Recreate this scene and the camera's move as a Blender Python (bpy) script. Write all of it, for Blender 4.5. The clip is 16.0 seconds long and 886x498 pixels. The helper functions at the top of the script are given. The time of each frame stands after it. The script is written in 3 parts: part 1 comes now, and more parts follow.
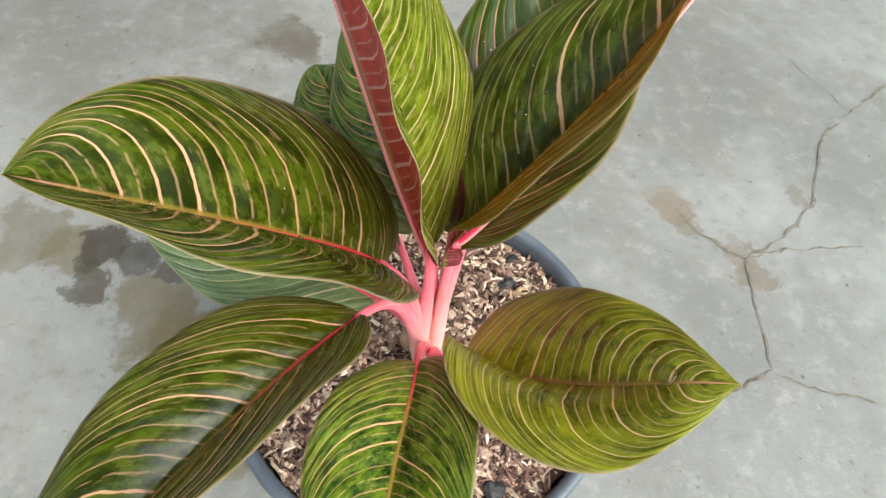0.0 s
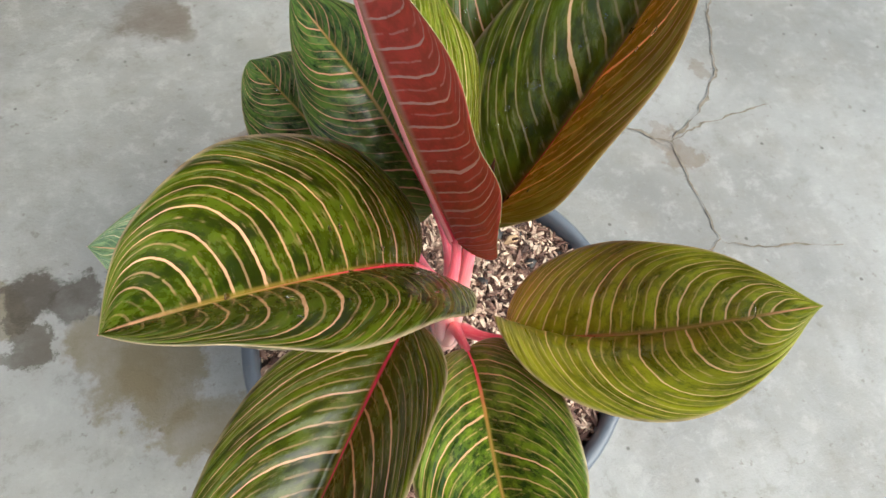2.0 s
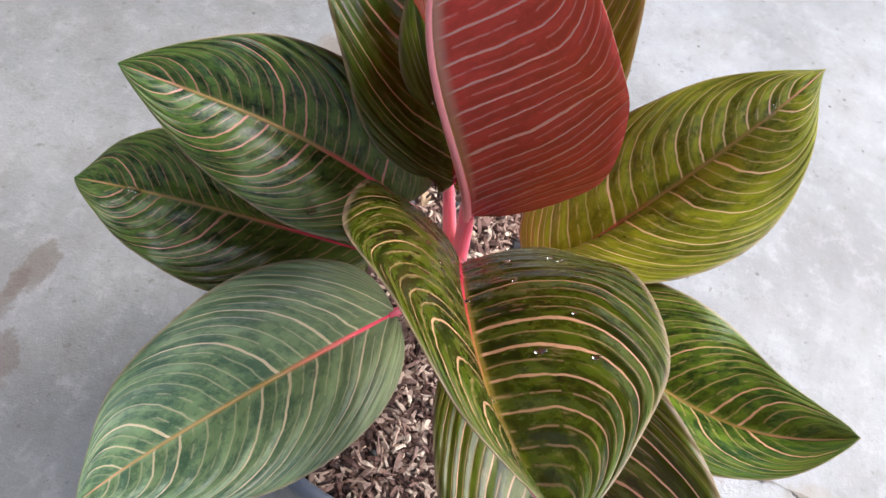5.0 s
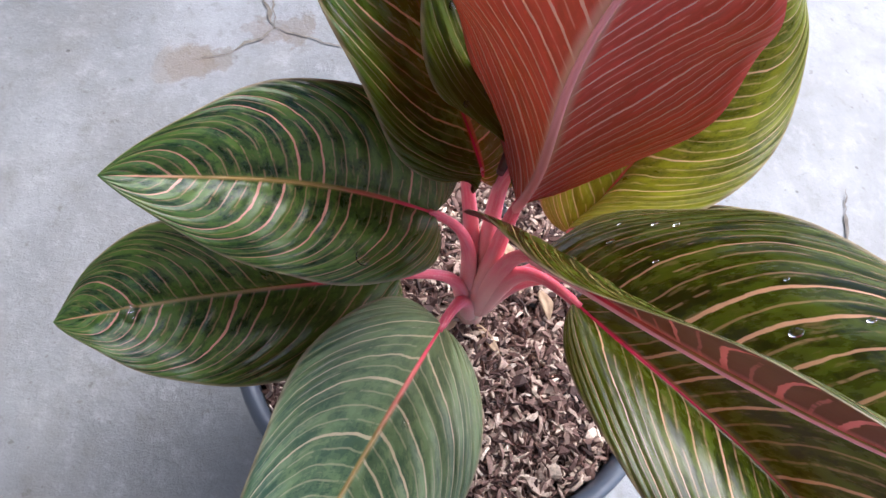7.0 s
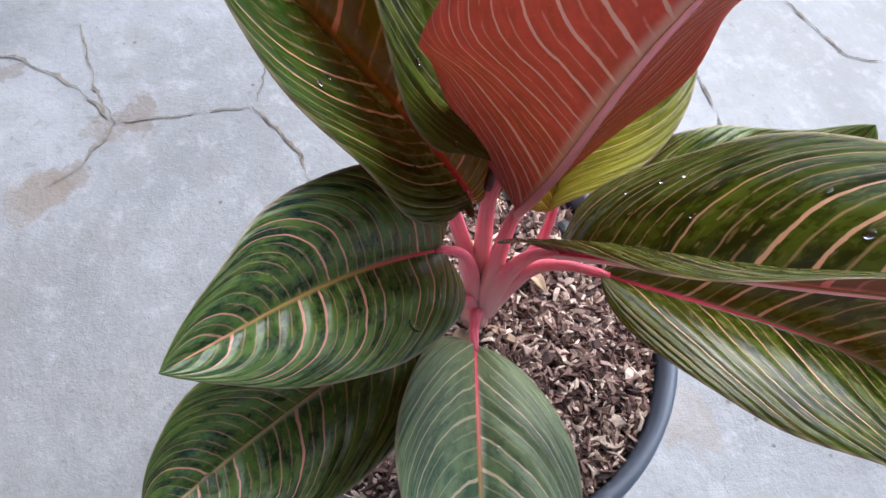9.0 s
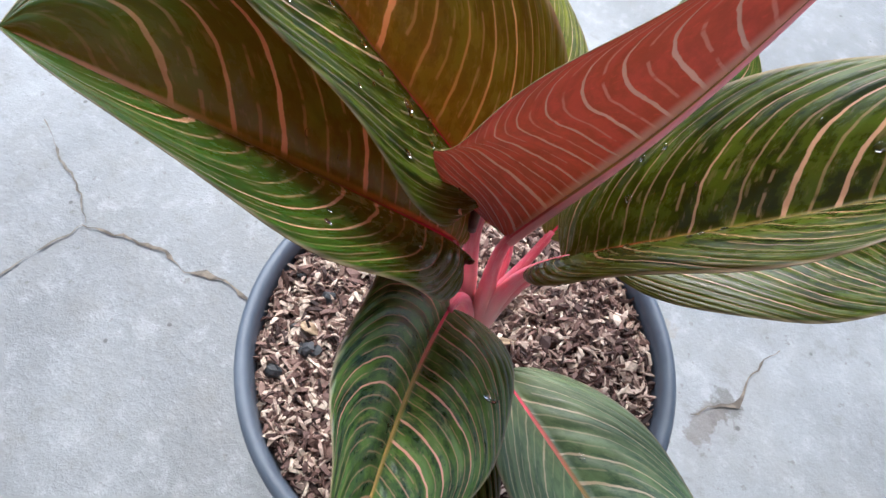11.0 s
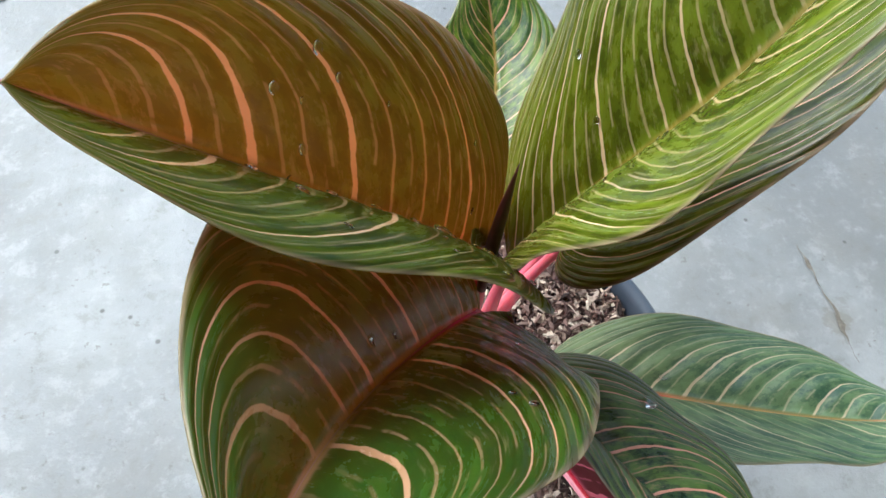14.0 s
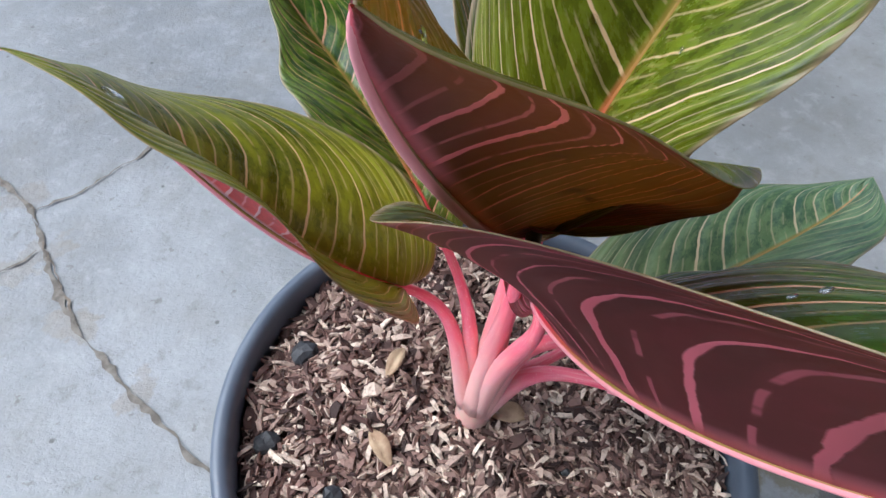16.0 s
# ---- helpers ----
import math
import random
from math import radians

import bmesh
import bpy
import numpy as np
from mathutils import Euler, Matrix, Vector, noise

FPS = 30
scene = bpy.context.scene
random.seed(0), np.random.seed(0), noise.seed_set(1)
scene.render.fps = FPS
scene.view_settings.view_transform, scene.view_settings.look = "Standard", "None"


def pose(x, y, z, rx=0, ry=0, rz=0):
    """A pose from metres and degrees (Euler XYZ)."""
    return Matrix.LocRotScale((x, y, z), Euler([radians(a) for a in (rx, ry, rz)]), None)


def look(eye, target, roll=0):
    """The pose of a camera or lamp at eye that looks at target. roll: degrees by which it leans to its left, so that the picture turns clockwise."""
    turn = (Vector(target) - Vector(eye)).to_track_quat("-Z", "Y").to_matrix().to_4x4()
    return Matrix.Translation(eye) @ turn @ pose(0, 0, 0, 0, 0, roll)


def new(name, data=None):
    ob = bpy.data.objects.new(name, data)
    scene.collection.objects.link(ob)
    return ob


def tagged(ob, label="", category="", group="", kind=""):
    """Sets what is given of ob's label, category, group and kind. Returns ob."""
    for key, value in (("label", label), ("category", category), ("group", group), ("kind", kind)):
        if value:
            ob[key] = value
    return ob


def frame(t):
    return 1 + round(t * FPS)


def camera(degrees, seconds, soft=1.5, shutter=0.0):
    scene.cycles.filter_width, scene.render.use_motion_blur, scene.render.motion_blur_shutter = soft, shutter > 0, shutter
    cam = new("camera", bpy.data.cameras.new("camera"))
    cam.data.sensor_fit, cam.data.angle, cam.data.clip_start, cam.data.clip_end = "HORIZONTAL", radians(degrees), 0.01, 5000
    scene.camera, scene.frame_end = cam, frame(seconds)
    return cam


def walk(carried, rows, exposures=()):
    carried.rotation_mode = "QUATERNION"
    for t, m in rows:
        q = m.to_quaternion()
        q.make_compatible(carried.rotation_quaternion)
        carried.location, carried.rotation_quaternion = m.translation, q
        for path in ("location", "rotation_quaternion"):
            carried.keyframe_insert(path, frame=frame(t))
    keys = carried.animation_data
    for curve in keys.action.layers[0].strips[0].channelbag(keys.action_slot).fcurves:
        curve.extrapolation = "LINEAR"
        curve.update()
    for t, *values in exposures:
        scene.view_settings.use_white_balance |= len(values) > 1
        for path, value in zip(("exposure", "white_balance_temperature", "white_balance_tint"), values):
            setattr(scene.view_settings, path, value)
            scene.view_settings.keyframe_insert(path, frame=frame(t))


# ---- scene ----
cam = camera(69.93, 16.0)
ROWS = [
    (0.0, -0.0292, -0.1720, 0.5661, 34.58, -5.26, -2.90),
    (0.5, -0.0420, -0.1650, 0.5704, 32.37, -4.74, -5.06),
    (1.0, -0.0449, -0.1546, 0.5601, 31.29, -4.94, -11.46),
    (1.5, -0.0665, -0.1437, 0.5658, 29.92, -4.13, -15.00),
    (2.0, -0.0817, -0.1300, 0.5691, 29.15, -5.24, -20.18),
    (2.5, -0.1050, -0.1185, 0.5702, 29.01, -4.88, -22.89),
    (3.0, -0.1113, -0.1016, 0.5673, 27.99, -5.15, -30.46),
    (3.5, -0.1284, -0.0840, 0.5634, 28.15, -4.93, -38.06),
    (6.0, -0.1464, -0.0049, 0.5233, 28.41, -7.76, -73.20),
    (6.5, -0.1463, 0.0183, 0.5213, 26.96, -7.34, -78.01),
    (7.0, -0.1396, 0.0388, 0.5215, 28.06, -7.85, -84.29),
    (7.5, -0.1352, 0.0593, 0.5238, 28.39, -6.82, -90.49),
    (8.0, -0.1356, 0.0693, 0.5271, 28.90, -7.24, -95.55),
    (8.5, -0.1369, 0.0855, 0.5304, 30.30, -7.16, -102.63),
    (9.0, -0.1156, 0.0884, 0.5276, 29.44, -5.18, -110.60),
    (11.5, -0.0406, 0.1282, 0.5319, 31.41, -5.26, -148.08),
    (12.0, -0.0250, 0.1352, 0.5354, 33.34, -5.20, -157.13),
    (12.5, -0.0103, 0.1364, 0.5294, 32.71, -4.50, -164.80),
    (13.0, 0.0129, 0.1314, 0.5246, 31.86, -4.89, -172.89),
    (13.5, 0.0336, 0.1193, 0.5254, 30.68, -5.16, 178.10),
    (14.0, 0.0540, 0.0991, 0.5156, 31.14, -5.18, 171.05),
    (14.5, 0.0793, 0.0859, 0.5071, 30.62, -5.36, 159.90),
    (15.0, 0.0906, 0.0847, 0.5134, 33.18, -4.52, 150.49),
    (15.5, 0.1037, 0.0790, 0.5020, 35.27, -2.89, 142.91),
    (16.0, 0.1107, 0.0564, 0.4719, 38.37, -3.85, 134.83),
]
EXPOSURES = [
    (0.0, 1.15, 6400, -2), (2.0, 1.1, 6450, 1), (3.7, 1.12, 6300, 5), (6.0, 1.22, 5850, 14), (9.0, 1.1, 5600, 11), (12.0, 1.2, 5600, 4), (14.0, 1.18, 5600, 0), (15.5, 0.82, 5500, 3), (16.0, 0.75, 5450, 6),
]
walk(cam, [(t, pose(x, y, z, rx, ry, rz)) for t, x, y, z, rx, ry, rz in ROWS], EXPOSURES)

# ---- light ----
world = bpy.data.worlds.new("sky")
scene.world = world
world.use_nodes = True
wt = world.node_tree
wt.nodes.clear()
sky = wt.nodes.new("ShaderNodeTexSky")
sky.sky_type = "NISHITA"
sky.sun_disc = False
sky.sun_elevation = radians(52)
sky.sun_rotation = radians(140)
sky.air_density, sky.dust_density, sky.ozone_density = 1.0, 6.0, 1.5
back = wt.nodes.new("ShaderNodeBackground")
back.inputs["Strength"].default_value = 0.15
wout = wt.nodes.new("ShaderNodeOutputWorld")
wt.links.new(sky.outputs[0], back.inputs["Color"])
wt.links.new(back.outputs[0], wout.inputs["Surface"])

sun_data = bpy.data.lights.new("sun", "SUN")
sun_data.energy, sun_data.angle, sun_data.color = 1.4, radians(60), (0.95, 0.985, 1.0)
sun = new("sun", sun_data)
sun.matrix_world = look((0.62, -0.74, 1.24), (0, 0, 0))


# ---- materials ----
class Nodes:
    """Short-hand for building a node tree."""

    def __init__(self, name):
        self.mat = bpy.data.materials.new(name)
        self.mat.use_nodes = True
        self.tree = self.mat.node_tree
        self.tree.nodes.clear()

    def put(self, kind, **props):
        node = self.tree.nodes.new(kind)
        for key, value in props.items():
            if key == "operation":
                node.operation = value
            elif key == "blend":
                node.blend_type = value
            elif key == "data":
                node.data_type = value
            elif key == "interp":
                node.interpolation_type = value
        return node

    def feed(self, socket, value):
        if isinstance(value, bpy.types.NodeSocket):
            self.tree.links.new(value, socket)
        else:
            socket.default_value = value

    def math(self, op, a, b=0.0, c=0.0):
        n = self.put("ShaderNodeMath", operation=op)
        for i, v in enumerate((a, b, c)):
            self.feed(n.inputs[i], v)
        return n.outputs[0]

    def vmath(self, op, a, b=(0, 0, 0)):
        n = self.put("ShaderNodeVectorMath", operation=op)
        self.feed(n.inputs[0], a)
        self.feed(n.inputs[1], b)
        return n.outputs[0]

    def step(self, x, low, high, to0=0.0, to1=1.0):
        n = self.put("ShaderNodeMapRange", interp="SMOOTHSTEP")
        for i, v in enumerate((x, low, high, to0, to1)):
            self.feed(n.inputs[i], v)
        return n.outputs[0]

    def mix(self, f, a, b, blend="MIX"):
        n = self.put("ShaderNodeMix", data="RGBA", blend=blend)
        self.feed(n.inputs[0], f)
        self.feed(n.inputs[6], a if isinstance(a, bpy.types.NodeSocket) else (*a, 1))
        self.feed(n.inputs[7], b if isinstance(b, bpy.types.NodeSocket) else (*b, 1))
        return n.outputs[2]

    def noise(self, vec, scale, detail=3.0, rough=0.55, distortion=0.0):
        n = self.put("ShaderNodeTexNoise")
        self.feed(n.inputs["Vector"], vec)
        for key, v in (("Scale", scale), ("Detail", detail), ("Roughness", rough), ("Distortion", distortion)):
            self.feed(n.inputs[key], v)
        return n.outputs["Fac"]

    def join(self, x, y, z=0.0):
        n = self.put("ShaderNodeCombineXYZ")
        for i, v in enumerate((x, y, z)):
            self.feed(n.inputs[i], v)
        return n.outputs[0]

    def split(self, v):
        n = self.put("ShaderNodeSeparateXYZ")
        self.feed(n.inputs[0], v)
        return n.outputs

    def bump(self, height, strength, distance):
        n = self.put("ShaderNodeBump")
        self.feed(n.inputs["Height"], height)
        self.feed(n.inputs["Strength"], strength)
        self.feed(n.inputs["Distance"], distance)
        return n.outputs[0]

    def surface(self, color, rough=0.5, normal=None, metal=0.0, spec=0.5, through_color=None, through_share=0.0, sss=0.0, coat=0.0):
        p = self.put("ShaderNodeBsdfPrincipled")
        self.feed(p.inputs["Base Color"], color if isinstance(color, bpy.types.NodeSocket) else (*color, 1))
        self.feed(p.inputs["Roughness"], rough)
        self.feed(p.inputs["Metallic"], metal)
        self.feed(p.inputs["Specular IOR Level"], spec)
        if sss:
            self.feed(p.inputs["Subsurface Weight"], sss)
            self.feed(p.inputs["Subsurface Radius"], (0.004, 0.0015, 0.001))
            self.feed(p.inputs["Subsurface Scale"], 1.0)
        if coat:
            self.feed(p.inputs["Coat Weight"], coat)
            self.feed(p.inputs["Coat Roughness"], 0.10)
        if normal is not None:
            self.feed(p.inputs["Normal"], normal)
        shader = p.outputs[0]
        if through_color is not None:
            tr = self.put("ShaderNodeBsdfTranslucent")
            self.feed(tr.inputs["Color"], through_color if isinstance(through_color, bpy.types.NodeSocket) else (*through_color, 1))
            m = self.put("ShaderNodeMixShader")
            self.feed(m.inputs[0], through_share)
            self.tree.links.new(shader, m.inputs[1])
            self.tree.links.new(tr.outputs[0], m.inputs[2])
            shader = m.outputs[0]
        out = self.put("ShaderNodeOutputMaterial")
        self.tree.links.new(shader, out.inputs["Surface"])
        return self.mat


def leaf_pattern(n, bold=1.0):
    """The veins of a blade from its own coordinates: along the midrib, and across from -1 to 1."""
    uv = n.put("ShaderNodeUVMap").outputs[0]
    seed = n.math("MULTIPLY", n.put("ShaderNodeObjectInfo").outputs["Random"], 37.0)
    along, across, _ = n.split(uv)
    side = n.math("SIGN", across)
    u = n.math("ABSOLUTE", across)
    wob = n.math("SUBTRACT", n.noise(n.join(n.math("MULTIPLY", along, 5.0), n.math("MULTIPLY", across, 2.2), seed), 1.6, 2.0), 0.5)
    sweep = n.math("ADD", n.math("MULTIPLY", u, 0.15), n.math("MULTIPLY", n.math("POWER", u, 4.0), 0.22))
    root = n.math("SUBTRACT", n.math("ADD", along, 0.30), sweep)
    root = n.math("ADD", root, n.math("MULTIPLY", wob, 0.020))
    phase = n.math("ADD", n.math("MULTIPLY", n.math("POWER", n.math("MAXIMUM", root, 0.001), 0.85), 15.0), n.math("MULTIPLY", side, 0.17))
    phase = n.math("ADD", phase, seed)
    gap = n.math("MULTIPLY", n.math("ABSOLUTE", n.math("SUBTRACT", n.math("FRACT", phase), 0.5)), 2.0)
    gap2 = n.math("SUBTRACT", 1.0, gap)
    number = n.put("ShaderNodeTexWhiteNoise")
    n.feed(number.inputs["Vector"], n.join(n.math("FLOOR", phase), side, n.math("FLOOR", n.math("MULTIPLY", seed, 10.0))))
    brk = number.outputs["Value"]
    fray = n.noise(n.join(n.math("MULTIPLY", n.math("FLOOR", phase), 3.7), n.math("MULTIPLY", u, 7.0), seed), 1.3, 4.0, 0.7)
    fade = n.math("MULTIPLY", n.step(u, 0.86, 0.995, 1.0, 0.3), n.step(root, 1.06, 1.2, 1.0, 0.2))
    strong = n.math("MULTIPLY", brk, brk)
    wide = n.math("ADD", 0.030, n.math("MULTIPLY", strong, 0.065))
    wide = n.math("MULTIPLY", wide, n.step(u, 0.1, 1.0, bold, bold * 0.55))
    wide = n.math("MULTIPLY", wide, n.step(fray, 0.3, 0.65, 0.65, 1.2))
    main = n.math("MULTIPLY", n.step(gap, wide, n.math("ADD", wide, 0.05), 1.0, 0.0), fade)
    main = n.math("MULTIPLY", main, n.step(brk, 0.0, 0.35, n.step(fray, 0.34, 0.46), 1.0))
    brk2 = n.noise(n.join(n.math("MULTIPLY", n.math("FLOOR", n.math("ADD", phase, 0.5)), 5.1), n.math("MULTIPLY", u, 4.5), n.math("ADD", seed, 9.0)), 1.5, 3.0)
    minor = n.math("MULTIPLY", n.step(gap2, 0.04, 0.10, 1.0, 0.0), n.step(brk2, 0.40, 0.50))
    minor = n.math("MULTIPLY", minor, fade)
    blot = n.noise(n.join(n.math("MULTIPLY", phase, 1.25), n.math("MULTIPLY", across, 3.2), seed), 1.35, 6.0, 0.66)
    fine = n.noise(n.join(n.math("MULTIPLY", along, 60.0), n.math("MULTIPLY", across, 22.0), seed), 1.0, 4.0, 0.6)
    dash = n.noise(n.join(n.math("MULTIPLY", phase, 5.5), n.math("MULTIPLY", across, 6.0), n.math("ADD", seed, 3.0)), 1.0, 4.0, 0.65)
    fleck = n.step(dash, 0.56, 0.68)
    return dict(fleck=fleck, along=along, u=u, phase=phase, gap=gap, main=main, minor=minor, blot=blot, fine=fine, brk=brk)


def leaf_top(name, dark, light, vein, amount=(0.45, 0.58), gloss=0.3, glow=(0.42, 0.48, 0.03), share=0.22, green=0.3, bold=1.0, red=(0.10, 0.36, 0.012)):
    n = Nodes(name)
    g = leaf_pattern(n, bold)
    blot = n.math("ADD", g["blot"], n.math("MULTIPLY", n.math("SUBTRACT", g["fine"], 0.5), 0.22))
    centre = 0.5 * (amount[0] + amount[1])
    half = tuple(0.55 * a + 0.45 * b for a, b in zip(dark, light))
    col = n.mix(n.step(blot, centre - 0.07, centre - 0.035), dark, half)
    col = n.mix(n.step(blot, centre + 0.02, centre + 0.05), col, light)
    col = n.mix(n.step(blot, centre + 0.10, centre + 0.13, 0.0, 0.6), col, tuple(1.35 * b for b in light))
    tip_green = (0.45 * light[0], 0.85 * light[1], 1.5 * light[2])
    col = n.mix(n.step(g["along"], 0.45, 0.95, 0.0, green), col, tip_green)
    tan = (1.35 * light[0], 1.0 * light[1], 0.9 * light[2])
    col = n.mix(n.step(g["along"], 0.0, 0.45, 0.45, 0.0), col, tan)
    col = n.mix(n.step(g["fine"], 0.35, 0.75, 0.0, 0.25), col, tuple(0.5 * (a + b) for a, b in zip(dark, light)))
    mid_vein = tuple(0.55 * a + 0.45 * b for a, b in zip(vein, light))
    col = n.mix(n.math("MULTIPLY", g["fleck"], 0.55), col, tuple(0.75 * a + 0.25 * b for a, b in zip(light, vein)))
    col = n.mix(n.math("MULTIPLY", g["minor"], 0.6), col, mid_vein)
    vcol = n.mix(n.step(g["brk"], 0.3, 0.8), mid_vein, vein)
    col = n.mix(n.math("MULTIPLY", g["main"], n.step(g["brk"], 0.1, 0.7, 0.6, 0.92)), col, vcol)
    rib_wide = n.math("ADD", 0.016, n.math("MULTIPLY", n.math("POWER", n.math("SUBTRACT", 1.0, g["along"]), 2.0), red[2]))
    rib = n.step(g["u"], rib_wide, n.math("ADD", rib_wide, 0.028), 1.0, 0.0)
    ribcol = n.mix(n.step(g["along"], red[0], red[1]), (0.60, 0.035, 0.06), (0.26, 0.19, 0.035))
    ribcol = n.mix(n.step(g["along"], 0.7, 0.95), ribcol, (0.62, 0.34, 0.20))
    col = n.mix(n.math("MULTIPLY", rib, 0.85), col, ribcol)
    edge = n.step(g["u"], 0.965, 1.0)
    col = n.mix(n.math("MULTIPLY", edge, 0.6), col, (0.42, 0.30, 0.20))
    height = n.math("ADD", n.math("MULTIPLY", n.step(g["gap"], 0.0, 0.8), 1.0), n.math("MULTIPLY", g["fine"], 0.18))
    normal = n.bump(height, 0.34, 0.0011)
    rough = n.math("ADD", gloss, n.math("MULTIPLY", g["blot"], 0.14))
    return n.surface(col, rough, normal, spec=0.32, through_color=n.mix(0.5, col, glow), through_share=share, coat=0.06)


def leaf_under(name, ground, vein):
    n = Nodes(name)
    g = leaf_pattern(n, 1.7)
    col = n.mix(n.step(g["blot"], 0.35, 0.65), ground, tuple(0.72 * c for c in ground))
    col = n.mix(n.step(g["fine"], 0.55, 0.8, 0.0, 0.4), col, tuple(1.5 * c for c in ground))
    col = n.mix(n.math("MULTIPLY", g["minor"], 0.75), col, tuple(0.35 * a + 0.65 * b for a, b in zip(ground, vein)))
    col = n.mix(n.math("MULTIPLY", g["main"], 0.95), col, vein)
    col = n.mix(n.step(g["u"], 0.02, 0.10, 0.9, 0.0), col, vein)
    height = n.math("SUBTRACT", n.math("MULTIPLY", g["main"], 0.8), n.math("MULTIPLY", n.step(g["gap"], 0.0, 0.8), 0.6))
    return n.surface(col, 0.42, n.bump(height, 0.5, 0.0012), spec=0.4, through_color=n.mix(0.4, col, (0.98, 0.36, 0.18)), through_share=0.50)


SALMON = (0.74, 0.42, 0.24)
ROSE = (0.70, 0.33, 0.23)
TOPS = {
    "leaf_mid": leaf_top("leaf_mid", (0.008, 0.018, 0.0015), (0.066, 0.095, 0.004), SALMON, (0.42, 0.58), 0.20, (0.50, 0.48, 0.03), 0.22, 0.15),
    "leaf_brown": leaf_top("leaf_brown", (0.010, 0.032, 0.004), (0.110, 0.165, 0.012), (0.88, 0.62, 0.34), (0.43, 0.59), 0.20, (0.86, 0.80, 0.07), 0.48, 0.3, 1.3),
    "leaf_steep": leaf_top("leaf_steep", (0.006, 0.024, 0.004), (0.050, 0.110, 0.008), SALMON, (0.43, 0.59), 0.20, (0.82, 0.66, 0.04), 0.34, 0.6, 1.2, (0.25, 0.60, 0.055)),
    "leaf_upright": leaf_top("leaf_upright", (0.035, 0.062, 0.004), (0.13, 0.175, 0.010), (0.84, 0.58, 0.34), (0.40, 0.56), 0.20, (0.70, 0.48, 0.03), 0.20, 0.15),
    "leaf_olive": leaf_top("leaf_olive", (0.070, 0.088, 0.005), (0.205, 0.222, 0.010), (0.82, 0.54, 0.30), (0.40, 0.56), 0.22, (0.50, 0.36, 0.03), 0.12, 0.12),
    "leaf_blotched": leaf_top("leaf_blotched", (0.008, 0.032, 0.005), (0.13, 0.20, 0.014), SALMON, (0.46, 0.56), 0.22, (0.42, 0.48, 0.03), 0.2),
    "leaf_dark": leaf_top("leaf_dark", (0.004, 0.021, 0.008), (0.080, 0.145, 0.022), ROSE, (0.42, 0.54), 0.22, (0.30, 0.42, 0.03), 0.14, 0.2, 1.1),
    # green lifted to grey: the sky's sheen is painted into this colour
    "leaf_sky_sheen": leaf_top("leaf_sky_sheen", (0.050, 0.110, 0.060), (0.17, 0.26, 0.115), (0.70, 0.58, 0.36), (0.43, 0.55), 0.24, (0.36, 0.42, 0.12), 0.18, 0.1, 1.1),
}
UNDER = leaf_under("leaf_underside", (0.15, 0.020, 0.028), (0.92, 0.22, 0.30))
# brick-red hue of its own, brightened to paint in the light it catches
UNDER_BRICK_LIT = leaf_under("leaf_underside_brick_lit", (0.90, 0.110, 0.115), (0.99, 0.66, 0.68))
UNDERS = {"leaf_olive": UNDER_BRICK_LIT, "leaf_upright": UNDER_BRICK_LIT}


def make_rib(name, low, high):
    n = Nodes(name)
    along, across, _ = n.split(n.put("ShaderNodeUVMap").outputs[0])
    seed = n.math("MULTIPLY", n.put("ShaderNodeObjectInfo").outputs["Random"], 21.0)
    f = n.math("ADD", along, n.math("MULTIPLY", n.math("SUBTRACT", n.noise(n.join(n.math("MULTIPLY", along, 9.0), seed), 1.0), 0.5), 0.25))
    top = n.mix(n.step(f, low, high), (0.74, 0.030, 0.075), (0.34, 0.21, 0.045))
    top = n.mix(n.step(f, 0.72, 0.95), top, (0.62, 0.26, 0.16))
    col = n.mix(n.step(across, 0.3, 0.6), top, (0.90, 0.33, 0.36))
    return n.surface(col, 0.36, spec=0.5)


def make_petiole():
    n = Nodes("petiole_pink")
    along, across, _ = n.split(n.put("ShaderNodeUVMap").outputs[0])
    pos = n.put("ShaderNodeNewGeometry").outputs["Position"]
    streak = n.noise(n.join(n.math("MULTIPLY", along, 3.0), n.math("MULTIPLY", across, 9.0)), 2.0, 3.0)
    col = n.mix(n.step(along, 0.05, 0.55), (0.80, 0.44, 0.41), (0.80, 0.15, 0.22))
    col = n.mix(n.step(along, 0.6, 1.0, 0.0, 0.75), col, (0.66, 0.05, 0.10))
    col = n.mix(n.step(streak, 0.4, 0.75, 0.0, 0.45), col, (0.86, 0.45, 0.42))
    speck = n.noise(pos, 900.0, 2.0)
    col = n.mix(n.step(speck, 0.62, 0.75, 0.0, 0.4), col, (0.9, 0.6, 0.55))
    return n.surface(col, 0.38, n.bump(streak, 0.2, 0.0006), spec=0.5, sss=0.25)


